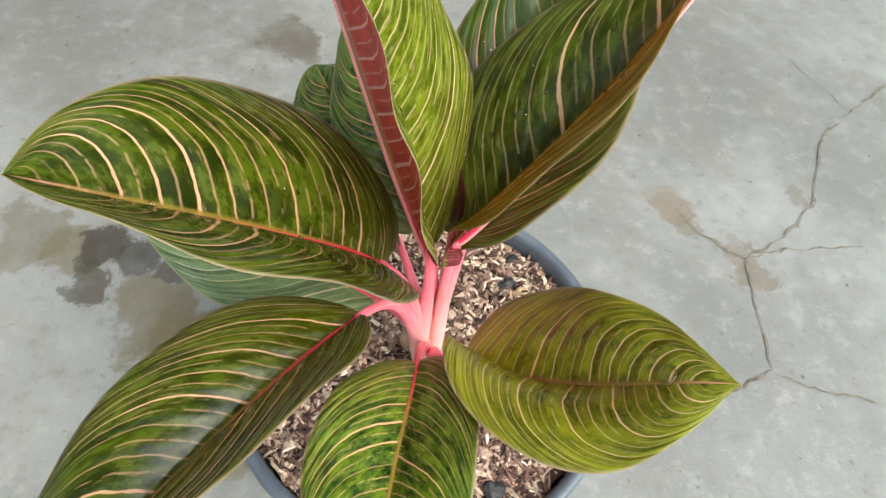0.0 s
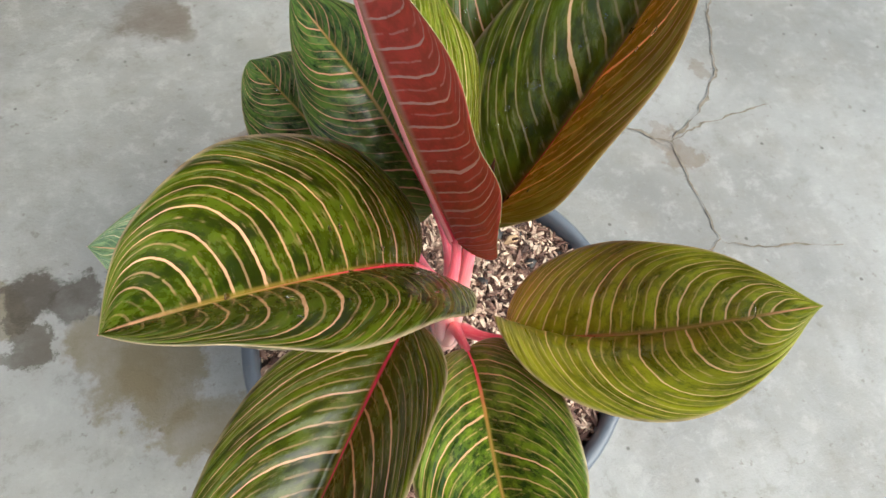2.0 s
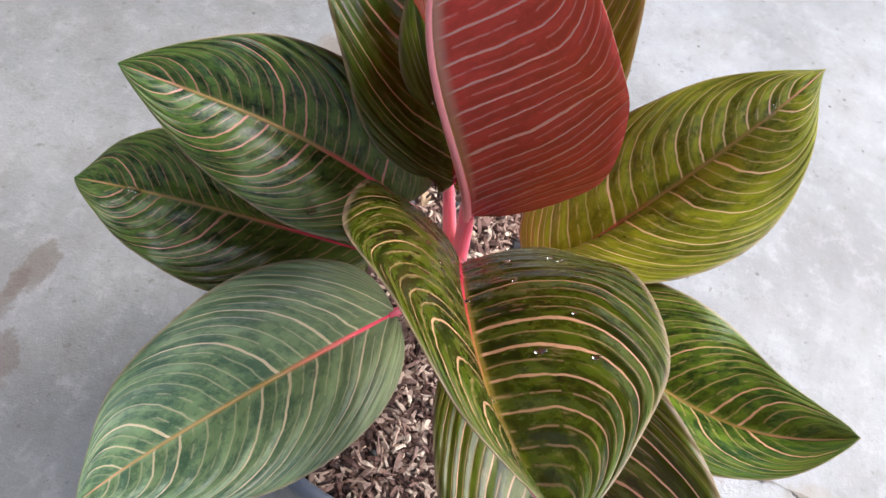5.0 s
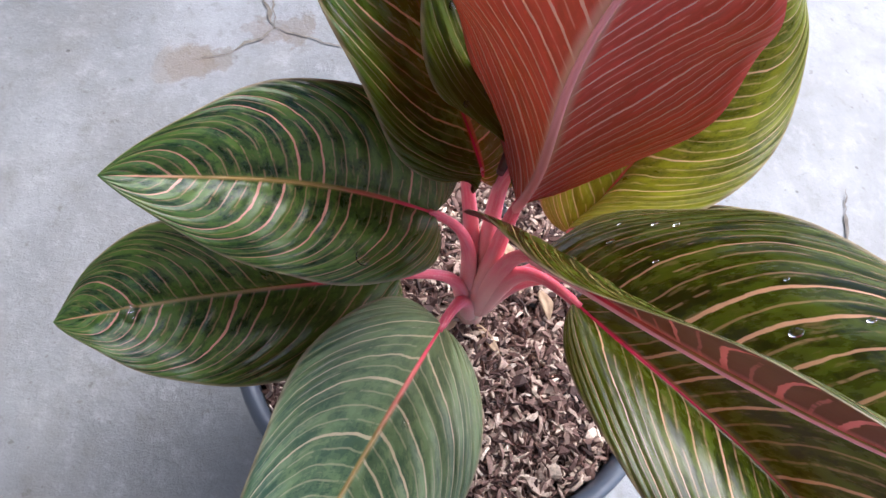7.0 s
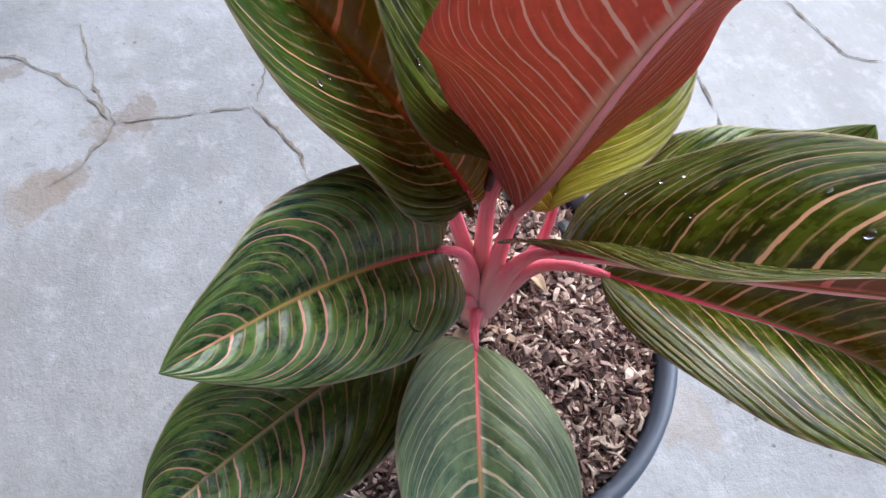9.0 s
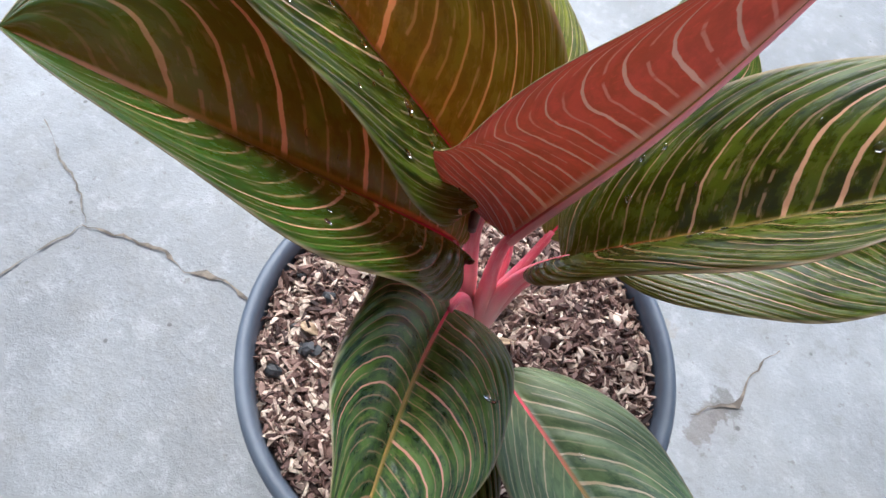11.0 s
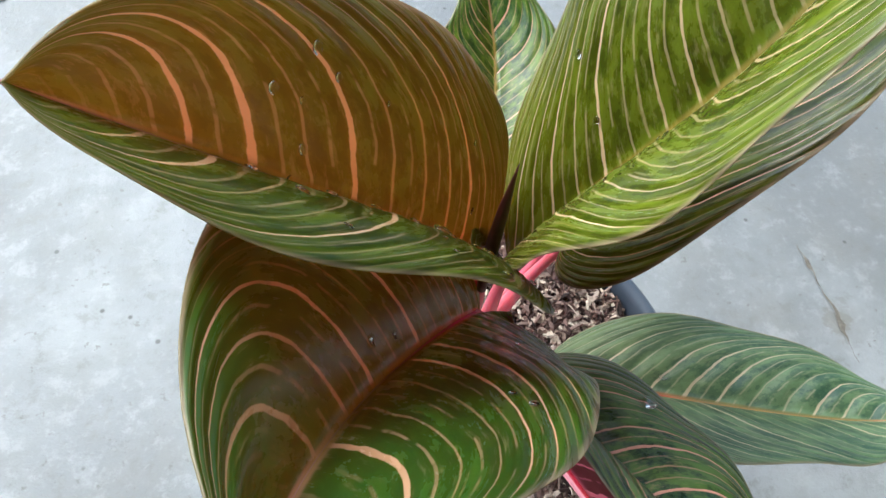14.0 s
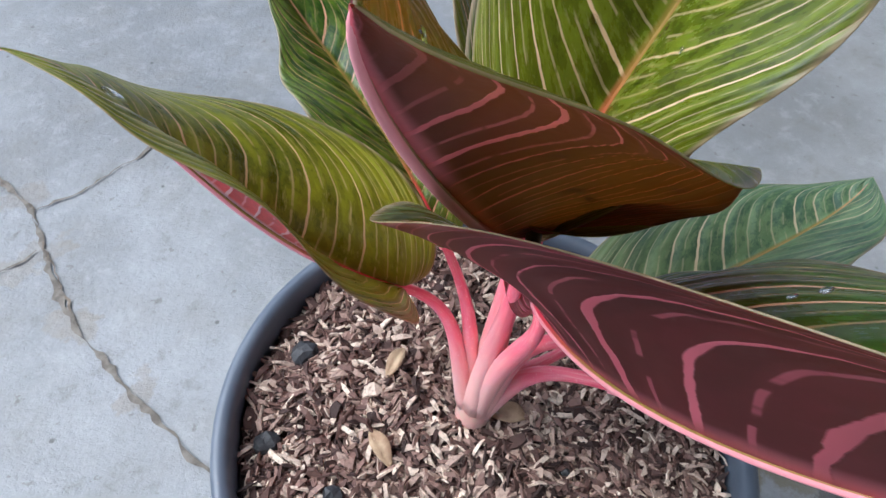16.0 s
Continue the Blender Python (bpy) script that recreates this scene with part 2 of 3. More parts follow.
def make_concrete():
    n = Nodes("concrete_floor")
    pos = n.put("ShaderNodeNewGeometry").outputs["Position"]
    big = n.noise(pos, 2.6, 5.0, 0.6, 0.4)
    mid = n.noise(pos, 14.0, 6.0, 0.65)
    fine = n.noise(pos, 160.0, 5.0, 0.7)
    grit = n.noise(pos, 620.0, 3.0, 0.6)
    col = n.mix(n.step(big, 0.36, 0.64), (0.155, 0.157, 0.156), (0.25, 0.254, 0.258))
    col = n.mix(n.step(mid, 0.42, 0.70, 0.0, 0.5), col, (0.195, 0.188, 0.175))
    col = n.mix(n.step(fine, 0.55, 0.78, 0.0, 0.35), col, (0.31, 0.312, 0.312))
    col = n.mix(n.step(fine, 0.24, 0.42, 0.4, 0.0), col, (0.145, 0.137, 0.125))
    col = n.mix(n.step(grit, 0.64, 0.74, 0.0, 0.45), col, (0.13, 0.12, 0.105))
    scuff = n.noise(pos, 34.0, 8.0, 0.75, 0.0)
    col = n.mix(n.step(scuff, 0.50, 0.66, 0.0, 0.32), col, (0.35, 0.352, 0.35))
    col = n.mix(n.step(scuff, 0.34, 0.47, 0.5, 0.0), col, (0.14, 0.133, 0.12))
    pit = n.noise(n.vmath("ADD", pos, (3, 9, 0)), 75.0, 4.0, 0.6)
    col = n.mix(n.step(pit, 0.64, 0.70, 0.0, 0.6), col, (0.11, 0.098, 0.085))
    # a few dark specks of grit
    speck = n.put("ShaderNodeTexVoronoi")
    n.feed(speck.inputs["Vector"], pos)
    n.feed(speck.inputs["Scale"], 42.0)
    dot = n.math("MULTIPLY", n.step(speck.outputs["Distance"], 0.05, 0.12, 1.0, 0.0), n.step(n.split(speck.outputs["Color"])[0], 0.80, 0.84))
    col = n.mix(n.math("MULTIPLY", dot, 0.75), col, (0.05, 0.044, 0.038))
    warp = n.vmath("SCALE", n.join(n.math("SUBTRACT", n.noise(pos, 9.0, 8.0, 0.68), 0.5), n.math("SUBTRACT", n.noise(n.vmath("ADD", pos, (7, 3, 0)), 9.0, 8.0, 0.68), 0.5)))
    warp.node.inputs["Scale"].default_value = 0.16
    at = n.vmath("ADD", pos, warp)
    # old water marks and dirt, each with its own place and size
    for x, y, r, tint, amount in (
        (-0.385, 0.225, 0.05, (0.12, 0.10, 0.065), 0.7), (-0.335, 0.205, 0.04, (0.13, 0.108, 0.068), 0.8), (-0.245, 0.135, 0.05, (0.135, 0.110, 0.066), 0.85), (-0.205, 0.095, 0.045, (0.14, 0.114, 0.068), 0.85),
        (-0.175, 0.050, 0.042, (0.14, 0.114, 0.068), 0.8), (-0.155, 0.010, 0.03, (0.14, 0.114, 0.07), 0.7), (-0.300, 0.222, 0.034, (0.045, 0.037, 0.029), 0.9), (-0.258, 0.203, 0.032, (0.045, 0.037, 0.029), 0.9),
        (-0.218, 0.182, 0.020, (0.055, 0.046, 0.036), 0.85), (-0.305, 0.170, 0.022, (0.06, 0.05, 0.038), 0.85), (-0.315, 0.195, 0.018, (0.05, 0.042, 0.032), 0.85),
        (-0.155, 0.555, 0.055, (0.085, 0.066, 0.05), 0.8),
        (-0.136, 0.31, 0.028, (0.105, 0.078, 0.06), 0.6), (-0.072, 0.352, 0.03, (0.105, 0.078, 0.06), 0.6), (-0.10, 0.355, 0.022, (0.105, 0.078, 0.06), 0.6),
        (0.388, 0.195, 0.026, (0.13, 0.10, 0.075), 0.7), (0.32, 0.275, 0.03, (0.15, 0.115, 0.085), 0.6), (0.33, 0.25, 0.022, (0.14, 0.11, 0.08), 0.6), (-0.082, -0.21, 0.03, (0.20, 0.17, 0.14), 0.6),
        (-0.172, -0.168, 0.02, (0.12, 0.10, 0.085), 0.8), (0.315, 0.287, 0.035, (0.18, 0.145, 0.11), 0.45), (0.49, 0.31, 0.022, (0.13, 0.10, 0.075), 0.6),
        (0.385, 0.215, 0.02, (0.15, 0.115, 0.09), 0.6), (0.092, -0.58, 0.032, (0.17, 0.14, 0.11), 0.6), (0.105, -0.335, 0.028, (0.20, 0.165, 0.12), 0.5),
        (0.085, -0.50, 0.030, (0.17, 0.14, 0.105), 0.5), (0.10, -0.42, 0.022, (0.18, 0.15, 0.11), 0.5), (0.107, -0.25, 0.022, (0.18, 0.145, 0.105), 0.5), (-0.178, -0.19, 0.022, (0.09, 0.078, 0.066), 0.75), (-0.405, -0.09, 0.022, (0.13, 0.115, 0.09), 0.5),
    ):
        d = n.put("ShaderNodeVectorMath", operation="DISTANCE")
        n.feed(d.inputs[0], at)
        n.feed(d.inputs[1], (x, y, 0.0))
        m = n.math("MULTIPLY", n.step(d.outputs["Value"], r * 0.72, r, amount, 0.0), n.step(mid, 0.25, 0.6, 0.55, 1.0))
        col = n.mix(m, col, tint)
    height = n.math("ADD", n.math("MULTIPLY", mid, 0.6), n.math("ADD", n.math("MULTIPLY", fine, 0.35), n.math("MULTIPLY", grit, 0.12)))
    rough = n.step(mid, 0.3, 0.7, 0.38, 0.55)
    return n.surface(col, rough, n.bump(height, 0.6, 0.005), spec=0.5)


def make_crack(name, a, b):
    n = Nodes(name)
    pos = n.put("ShaderNodeNewGeometry").outputs["Position"]
    f = n.noise(pos, 90.0, 4.0)
    return n.surface(n.mix(n.step(f, 0.35, 0.65), a, b), 0.9, n.bump(f, 0.6, 0.002))


def make_plastic():
    n = Nodes("pot_plastic")
    pos = n.put("ShaderNodeNewGeometry").outputs["Position"]
    f, s = n.noise(pos, 30.0, 5.0), n.noise(pos, 300.0, 4.0, 0.7)
    col = n.mix(n.step(f, 0.35, 0.7), (0.075, 0.092, 0.120), (0.105, 0.125, 0.155))
    col = n.mix(n.step(s, 0.6, 0.75, 0.0, 0.35), col, (0.16, 0.15, 0.14))
    return n.surface(col, n.step(f, 0.3, 0.7, 0.34, 0.5), n.bump(s, 0.12, 0.0008), spec=0.5)


def make_husk():
    n = Nodes("husk_mix")
    geo = n.put("ShaderNodeNewGeometry")
    rnd, pos = geo.outputs["Random Per Island"], geo.outputs["Position"]
    ramp = n.put("ShaderNodeValToRGB")
    e = ramp.color_ramp.elements
    e[0].position, e[0].color = 0.0, (0.030, 0.017, 0.014, 1)
    e[1].position, e[1].color = 1.0, (0.78, 0.64, 0.50, 1)
    for p, c in ((0.26, (0.100, 0.053, 0.042)), (0.52, (0.235, 0.140, 0.110)), (0.77, (0.43, 0.315, 0.245))):
        el = ramp.color_ramp.elements.new(p)
        el.color = (*c, 1)
    n.feed(ramp.inputs[0], rnd)
    f = n.noise(pos, 700.0, 3.0)
    col = n.mix(n.step(f, 0.45, 0.75, 0.0, 0.5), ramp.outputs[0], (0.05, 0.03, 0.022))
    return n.surface(col, 0.72, n.bump(f, 0.4, 0.0006), spec=0.3)


def plain(name, a, b, scale, rough, bump=0.3, sss=0.0):
    n = Nodes(name)
    pos = n.put("ShaderNodeNewGeometry").outputs["Position"]
    f = n.noise(pos, scale, 5.0, 0.6)
    return n.surface(n.mix(n.step(f, 0.35, 0.65), a, b), rough, n.bump(f, bump, 0.001), sss=sss)


def make_water():
    n = Nodes("water")
    p = n.put("ShaderNodeBsdfPrincipled")
    n.feed(p.inputs["Base Color"], (1, 1, 1, 1))
    n.feed(p.inputs["Roughness"], 0.02)
    n.feed(p.inputs["IOR"], 1.33)
    n.feed(p.inputs["Transmission Weight"], 1.0)
    out = n.put("ShaderNodeOutputMaterial")
    n.tree.links.new(p.outputs[0], out.inputs["Surface"])
    return n.mat


RIB, RIB_RED = make_rib("midrib", 0.05, 0.35), make_rib("midrib_red", 0.30, 0.65)
RIBS = {"leaf_mid": RIB_RED, "leaf_brown": RIB_RED, "leaf_steep": RIB_RED}
PETIOLE, CONCRETE = make_petiole(), make_concrete()
CRACK, FAINT = make_crack("crack_dirt", (0.085, 0.068, 0.052), (0.20, 0.16, 0.12)), make_crack("crack_faint", (0.115, 0.098, 0.078), (0.20, 0.175, 0.145))
PLASTIC, HUSK, WATER = make_plastic(), make_husk(), make_water()
SOIL = plain("dark_soil", (0.022, 0.015, 0.012), (0.06, 0.04, 0.03), 160.0, 0.9, 0.6)
CHARCOAL = plain("charcoal", (0.008, 0.008, 0.009), (0.03, 0.03, 0.032), 250.0, 0.6, 0.6)
STEM = plain("stem_pale", (0.62, 0.42, 0.33), (0.72, 0.36, 0.33), 120.0, 0.45, 0.3, 0.2)
SHEATH = plain("dry_sheath", (0.30, 0.19, 0.11), (0.46, 0.33, 0.20), 140.0, 0.7, 0.5)
SPEAR = plain("spear_shaded", (0.035, 0.008, 0.008), (0.07, 0.015, 0.012), 120.0, 0.4, 0.3)
WALL = plain("shade_wall_grey", (0.20, 0.20, 0.195), (0.26, 0.255, 0.25), 3.0, 0.8, 0.2)


# ---- building blocks ----
def mesh_from(name, verts, faces, materials, uvs=None, picks=None, smooth=True):
    me = bpy.data.meshes.new(name)
    me.from_pydata([tuple(map(float, v)) for v in verts], [], faces)
    for m in materials:
        me.materials.append(m)
    if picks is not None:
        me.polygons.foreach_set("material_index", np.asarray(picks, dtype=np.int32))
    if uvs is not None:
        layer = me.uv_layers.new(name="UVMap")
        idx = np.zeros(len(me.loops), dtype=np.int32)
        me.loops.foreach_get("vertex_index", idx)
        layer.data.foreach_set("uv", np.asarray(uvs, dtype=np.float32)[idx].ravel())
    me.polygons.foreach_set("use_smooth", np.full(len(me.polygons), smooth))
    me.update()
    return me


def part(name, me, parent, label=""):
    ob = new(name, me)
    ob.parent = parent
    if label:
        tagged(ob, label)
    return ob


def tube(points, radii, sides=12, squash=1.0):
    """A round or oval tube along points: vertices, faces and coordinates (along, round)."""
    pts = [Vector(p) for p in points]
    verts, faces, uvs = [], [], []
    last = None
    for i, p in enumerate(pts):
        t = (pts[min(i + 1, len(pts) - 1)] - pts[max(i - 1, 0)]).normalized()
        a = t.orthogonal().normalized() if last is None else (last - t * last.dot(t)).normalized()
        last = a
        b = t.cross(a)
        for k in range(sides):
            w = 2 * math.pi * k / sides
            verts.append(p + radii[i] * (math.cos(w) * a + squash * math.sin(w) * b))
            uvs.append((i / (len(pts) - 1), k / sides))
    for i in range(len(pts) - 1):
        for k in range(sides):
            j = (k + 1) % sides
            faces.append((i * sides + k, i * sides + j, (i + 1) * sides + j, (i + 1) * sides + k))
    for i, turn in ((0, -1), (len(pts) - 1, 1)):
        c = len(verts)
        verts.append(pts[i])
        uvs.append((i / (len(pts) - 1), 0.5))
        for k in range(sides):
            f = (i * sides + k, i * sides + (k + 1) % sides, c)
            faces.append(f if turn > 0 else f[::-1])
    return verts, faces, uvs


def bezier(a, b, c, d, count):
    a, b, c, d = map(Vector, (a, b, c, d))
    out = []
    for i in range(count):
        s = i / (count - 1)
        out.append((1 - s) ** 3 * a + 3 * s * (1 - s) ** 2 * b + 3 * s * s * (1 - s) * c + s ** 3 * d)
    return out


# ---- the floor ----
SOIL_TOP = 0.195
STEM_AT = Vector((0.002, -0.007, SOIL_TOP))


def build_floor():
    n = 60
    xs = np.concatenate([[-40, -8, -3], np.linspace(-1.2, 1.2, n), [3, 8, 40]])
    verts = [(x, y, 0.0012 * noise.noise((x * 6, y * 6, 0)) if max(abs(x), abs(y)) < 1.3 else 0.0) for y in xs for x in xs]
    w = len(xs)
    faces = [(j * w + i, j * w + i + 1, (j + 1) * w + i + 1, (j + 1) * w + i) for j in range(w - 1) for i in range(w - 1)]
    floor = new("floor", mesh_from("floor", verts, faces, [CONCRETE]))
    return tagged(floor, "worn grey concrete floor with cracks and brown water stains", "floor", kind="structure")


def build_crack(floor, line, width, dirt):
    """A crooked dirt-filled crack along a polyline."""
    rng = random.Random(int(1000 * abs(line[0][0]) + 77 * abs(line[0][1])))
    pts = []
    for (x0, y0), (x1, y1) in zip(line, line[1:]):
        steps = max(2, int(math.hypot(x1 - x0, y1 - y0) / 0.006))
        for k in range(steps):
            pts.append((x0 + (x1 - x0) * k / steps, y0 + (y1 - y0) * k / steps))
    pts.append(line[-1])
    verts, faces = [], []
    off = 0.0
    gaps = rng.uniform(0, 50)
    for i, (x, y) in enumerate(pts):
        a, b = pts[max(i - 1, 0)], pts[min(i + 1, len(pts) - 1)]
        d = Vector((b[0] - a[0], b[1] - a[1])).normalized()
        off = 0.75 * off + rng.uniform(-0.0022, 0.0022)
        ends = min(1.0, 0.25 + 0.2 * min(i, len(pts) - 1 - i))
        w = width * ends * rng.uniform(0.3, 1.2) * max(0.12, 0.75 + 1.6 * noise.noise((i * 0.21 + gaps, 0, 0)))
        z = 0.0016 + 0.0012 * noise.noise((x * 6, y * 6, 0))
        for side in (-1, 1):
            verts.append((x - d.y * (off + side * w / 2), y + d.x * (off + side * w / 2), z))
    for i in range(len(pts) - 1):
        faces.append((2 * i, 2 * i + 2, 2 * i + 3, 2 * i + 1))
    return part("crack", mesh_from("crack", verts, faces, [dirt]), floor, "thin crooked crack filled with brown dirt")


floor = build_floor()
for line, width, dirt in (
    ([(0.71, 0.518), (0.623, 0.455), (0.553, 0.39), (0.509, 0.294), (0.448, 0.238), (0.385, 0.206)], 0.0035, FAINT),
    ([(0.575, 0.572), (0.623, 0.455)], 0.002, FAINT),
    ([(0.322, 0.278), (0.341, 0.248), (0.386, 0.206), (0.376, 0.134), (0.368, 0.09), (0.372, 0.070)], 0.003, FAINT),
    ([(0.372, 0.070), (0.415, 0.050), (0.444, 0.043), (0.503, 0.019)], 0.0028, FAINT),
    ([(0.386, 0.206), (0.445, 0.222), (0.554, 0.225)], 0.0025, FAINT),
    ([(0.372, 0.070), (0.331, 0.050), (0.294, 0.040), (0.264, 0.043), (0.232, 0.022), (0.205, 0.019), (0.15, 0.012)], 0.004, CRACK),
    ([(0.50, -0.533), (0.443, -0.552), (0.40, -0.59), (0.353, -0.633), (0.297, -0.637), (0.253, -0.648), (0.23, -0.693)], 0.0035, CRACK),
    ([(0.121, -0.628), (0.097, -0.589), (0.082, -0.54), (0.082, -0.478), (0.094, -0.43), (0.102, -0.39), (0.105, -0.35), (0.108, -0.30), (0.106, -0.24), (0.102, -0.19), (0.096, -0.14)], 0.0055, FAINT),
    ([(0.112, -0.62), (0.085, -0.56), (0.079, -0.478), (0.092, -0.42), (0.106, -0.33)], 0.0022, CRACK),
    ([(0.083, -0.478), (0.035, -0.472), (-0.025, -0.48), (-0.10, -0.51)], 0.003, FAINT),
    ([(0.096, -0.431), (0.124, -0.427), (0.154, -0.418), (0.20, -0.418), (0.30, -0.44)], 0.003, FAINT),
    ([(-0.402, -0.17), (-0.406, -0.12), (-0.405, -0.08), (-0.404, -0.043)], 0.0035, FAINT),
    ([(-0.190, -0.27), (-0.182, -0.225), (-0.180, -0.196), (-0.156, -0.16)], 0.003, CRACK),
):
    build_crack(floor, line, 1.25 * width, dirt)


# ---- an unseen wall and flat roof, added to shade one side ----
SHADE_AT = pose(-0.44, 0.76, 0, 0, 0, 30)


def bevelled_box(name, size, at, material, bevel=0.01):
    bm = bmesh.new()
    bmesh.ops.create_cube(bm, size=1.0, matrix=Matrix.Diagonal((*size, 1)))
    bmesh.ops.bevel(bm, geom=bm.edges[:], offset=bevel, segments=2, affect="EDGES")
    me = bpy.data.meshes.new(name)
    bm.to_mesh(me)
    bm.free()
    me.materials.append(material)
    ob = new(name, me)
    ob.matrix_world = SHADE_AT @ Matrix.Translation(at)
    return ob


tagged(bevelled_box("wall_north", (9.0, 0.15, 2.5), (0, 0, 1.25), WALL), "plain unseen wall added to shade one side of the floor", "wall", kind="structure")
tagged(bevelled_box("porch_roof", (9.4, 1.5, 0.08), (0, -0.675, 2.545), WALL), "plain flat unseen roof added to block the sky on one side", "roof", kind="structure")


# ---- the pot ----
def lathe(profile, sides=96):
    verts, faces = [], []
    m = len(profile)
    for k in range(sides):
        w = 2 * math.pi * k / sides
        for r, z in profile:
            verts.append((r * math.cos(w), r * math.sin(w), z))
    for k in range(sides):
        j = (k + 1) % sides
        for i in range(m - 1):
            faces.append((k * m + i, j * m + i, j * m + i + 1, k * m + i + 1))
    return verts, faces


def build_pot():
    pot = tagged(new("flower_pot"), "dark slate grey plastic flower pot on the concrete floor", "flower pot")
    body = [(0.0, 0.004), (0.082, 0.004), (0.084, 0.0), (0.089, 0.0), (0.090, 0.006), (0.1115, 0.176), (0.1125, 0.178), (0.1095, 0.178), (0.1085, 0.174), (0.087, 0.010), (0.0, 0.010)]
    part("body", mesh_from("body", *lathe(body), [PLASTIC]), pot)
    lip = [(0.1130, 0.174), (0.1165, 0.1745), (0.1175, 0.177), (0.1192, 0.199), (0.1200, 0.203), (0.1192, 0.2062), (0.1172, 0.2075), (0.1142, 0.2072), (0.1125, 0.2055), (0.1116, 0.2020), (0.1100, 0.176), (0.1130, 0.174)]
    part("rim", mesh_from("rim", *lathe(lip), [PLASTIC]), pot, "rounded slate grey rim with a bluish sheen")
    return pot


build_pot()


def soil_height(x, y):
    r = math.hypot(x, y)
    return SOIL_TOP - 0.004 + 0.006 * noise.noise((x * 24, y * 24, 3)) + 0.003 * math.exp(-(r / 0.05) ** 2)


def build_soil():
    verts, faces = [(0, 0, soil_height(0, 0))], []
    rings, sides = 22, 60
    for i in range(1, rings + 1):
        for k in range(sides):
            w = 2 * math.pi * k / sides
            r = 0.1105 * i / rings
            x, y = r * math.cos(w), r * math.sin(w)
            verts.append((x, y, soil_height(x, y)))
    for k in range(sides):
        faces.append((0, 1 + k, 1 + (k + 1) % sides))
    for i in range(rings - 1):
        for k in range(sides):
            j = (k + 1) % sides
            a = 1 + i * sides
            faces.append((a + k, a + sides + k, a + sides + j, a + j))
    return tagged(new("soil", mesh_from("soil", verts, faces, [SOIL])), "dark brown potting soil filling the pot", "soil", kind="stuff")


def build_husks(count):
    """Rice husks and wood shreds, each a small boat-shaped chip."""
    rng = random.Random(4)
    verts, faces = [], []
    for c in range(count):
        w, r = rng.uniform(0, 2 * math.pi), 0.1085 * math.sqrt(rng.random())
        x, y = r * math.cos(w), r * math.sin(w)
        kind = rng.random()
        if kind < 0.75:
            ln, wd, th = rng.uniform(0.006, 0.0115), rng.uniform(0.0014, 0.0028), 0.0007
        elif kind < 0.95:
            ln, wd, th = rng.uniform(0.008, 0.016), rng.uniform(0.0012, 0.003), 0.0010
        else:
            ln, wd, th = rng.uniform(0.006, 0.011), rng.uniform(0.004, 0.007), 0.0015
        m = Matrix.Translation((x, y, soil_height(x, y) + rng.uniform(-0.0005, 0.0045))) @ Euler((rng.gauss(0, 0.6), rng.gauss(0, 0.45), rng.uniform(0, 6.28))).to_matrix().to_4x4()
        bow = rng.uniform(-0.1, 0.25) * ln
        base = len(verts)
        e0, e1 = rng.uniform(0.03, 0.30), rng.uniform(0.03, 0.38)
        skew, curl = rng.uniform(-0.12, 0.12), rng.uniform(-0.3, 0.3) * wd
        ring = ((-0.5, e0, 0), (-0.2 + skew, 0.5, bow), (0.22 + skew, 0.45, bow), (0.5, e1, curl), (0.46, -e1, curl), (0.2 - skew, -0.45, bow), (-0.22 - skew, -0.5, bow), (-0.47, -e0, 0))
        for lift in (th / 2, -th / 2):
            for px, py, pz in ring:
                verts.append(m @ Vector((px * ln, py * wd, pz + lift)))
        b = base
        faces += [(b, b + 7, b + 6, b + 1), (b + 1, b + 6, b + 5, b + 2), (b + 2, b + 5, b + 4, b + 3), (b + 9, b + 14, b + 15, b + 8), (b + 10, b + 13, b + 14, b + 9), (b + 11, b + 12, b + 13, b + 10)]
        for k in range(8):
            j = (k + 1) % 8
            faces.append((b + k, b + j, b + 8 + j, b + 8 + k))
    me = mesh_from("husk_mulch", verts, faces, [HUSK], smooth=False)
    return tagged(new("husk_mulch", me), "loose brown rice husks and wood shreds covering the soil", "mulch", kind="stuff")


def build_charcoal(x, y, size, seed):
    bm = bmesh.new()
    bmesh.ops.create_icosphere(bm, subdivisions=2, radius=size * 0.9)
    for v in bm.verts:
        v.co *= 1 + 0.95 * noise.noise(v.co * (0.9 / size) + Vector((seed * 3.1, 0, 0)))
        v.co.z *= 0.8
    me = bpy.data.meshes.new("charcoal_lump")
    bm.to_mesh(me)
    bm.free()
    me.materials.append(CHARCOAL)
    ob = new("charcoal_lump", me)
    ob.location = (x, y, soil_height(x, y) + 0.0022 + size * 0.35)
    return tagged(ob, "small black charcoal lump lying among the husks", "charcoal", "charcoal on the soil")


build_soil()
build_husks(12000)
for k, (x, y, size) in enumerate(((0.060, 0.054, 0.0055), (0.068, 0.076, 0.0048), (0.075, 0.025, 0.0045), (0.094, -0.026, 0.0058), (0.073, -0.022, 0.0055), (0.039, -0.083, 0.006), (0.077, -0.063, 0.0055), (0.064, 0.056, 0.004), (0.038, 0.023, 0.004))):
    build_charcoal(x, y, size, 50 + k)
spots = random.Random(11)
for k in range(16):
    w, r = spots.uniform(0, 2 * math.pi), 0.102 * math.sqrt(spots.uniform(0.1, 1))
    build_charcoal(r * math.cos(w), r * math.sin(w), spots.uniform(0.0018, 0.0034), k)


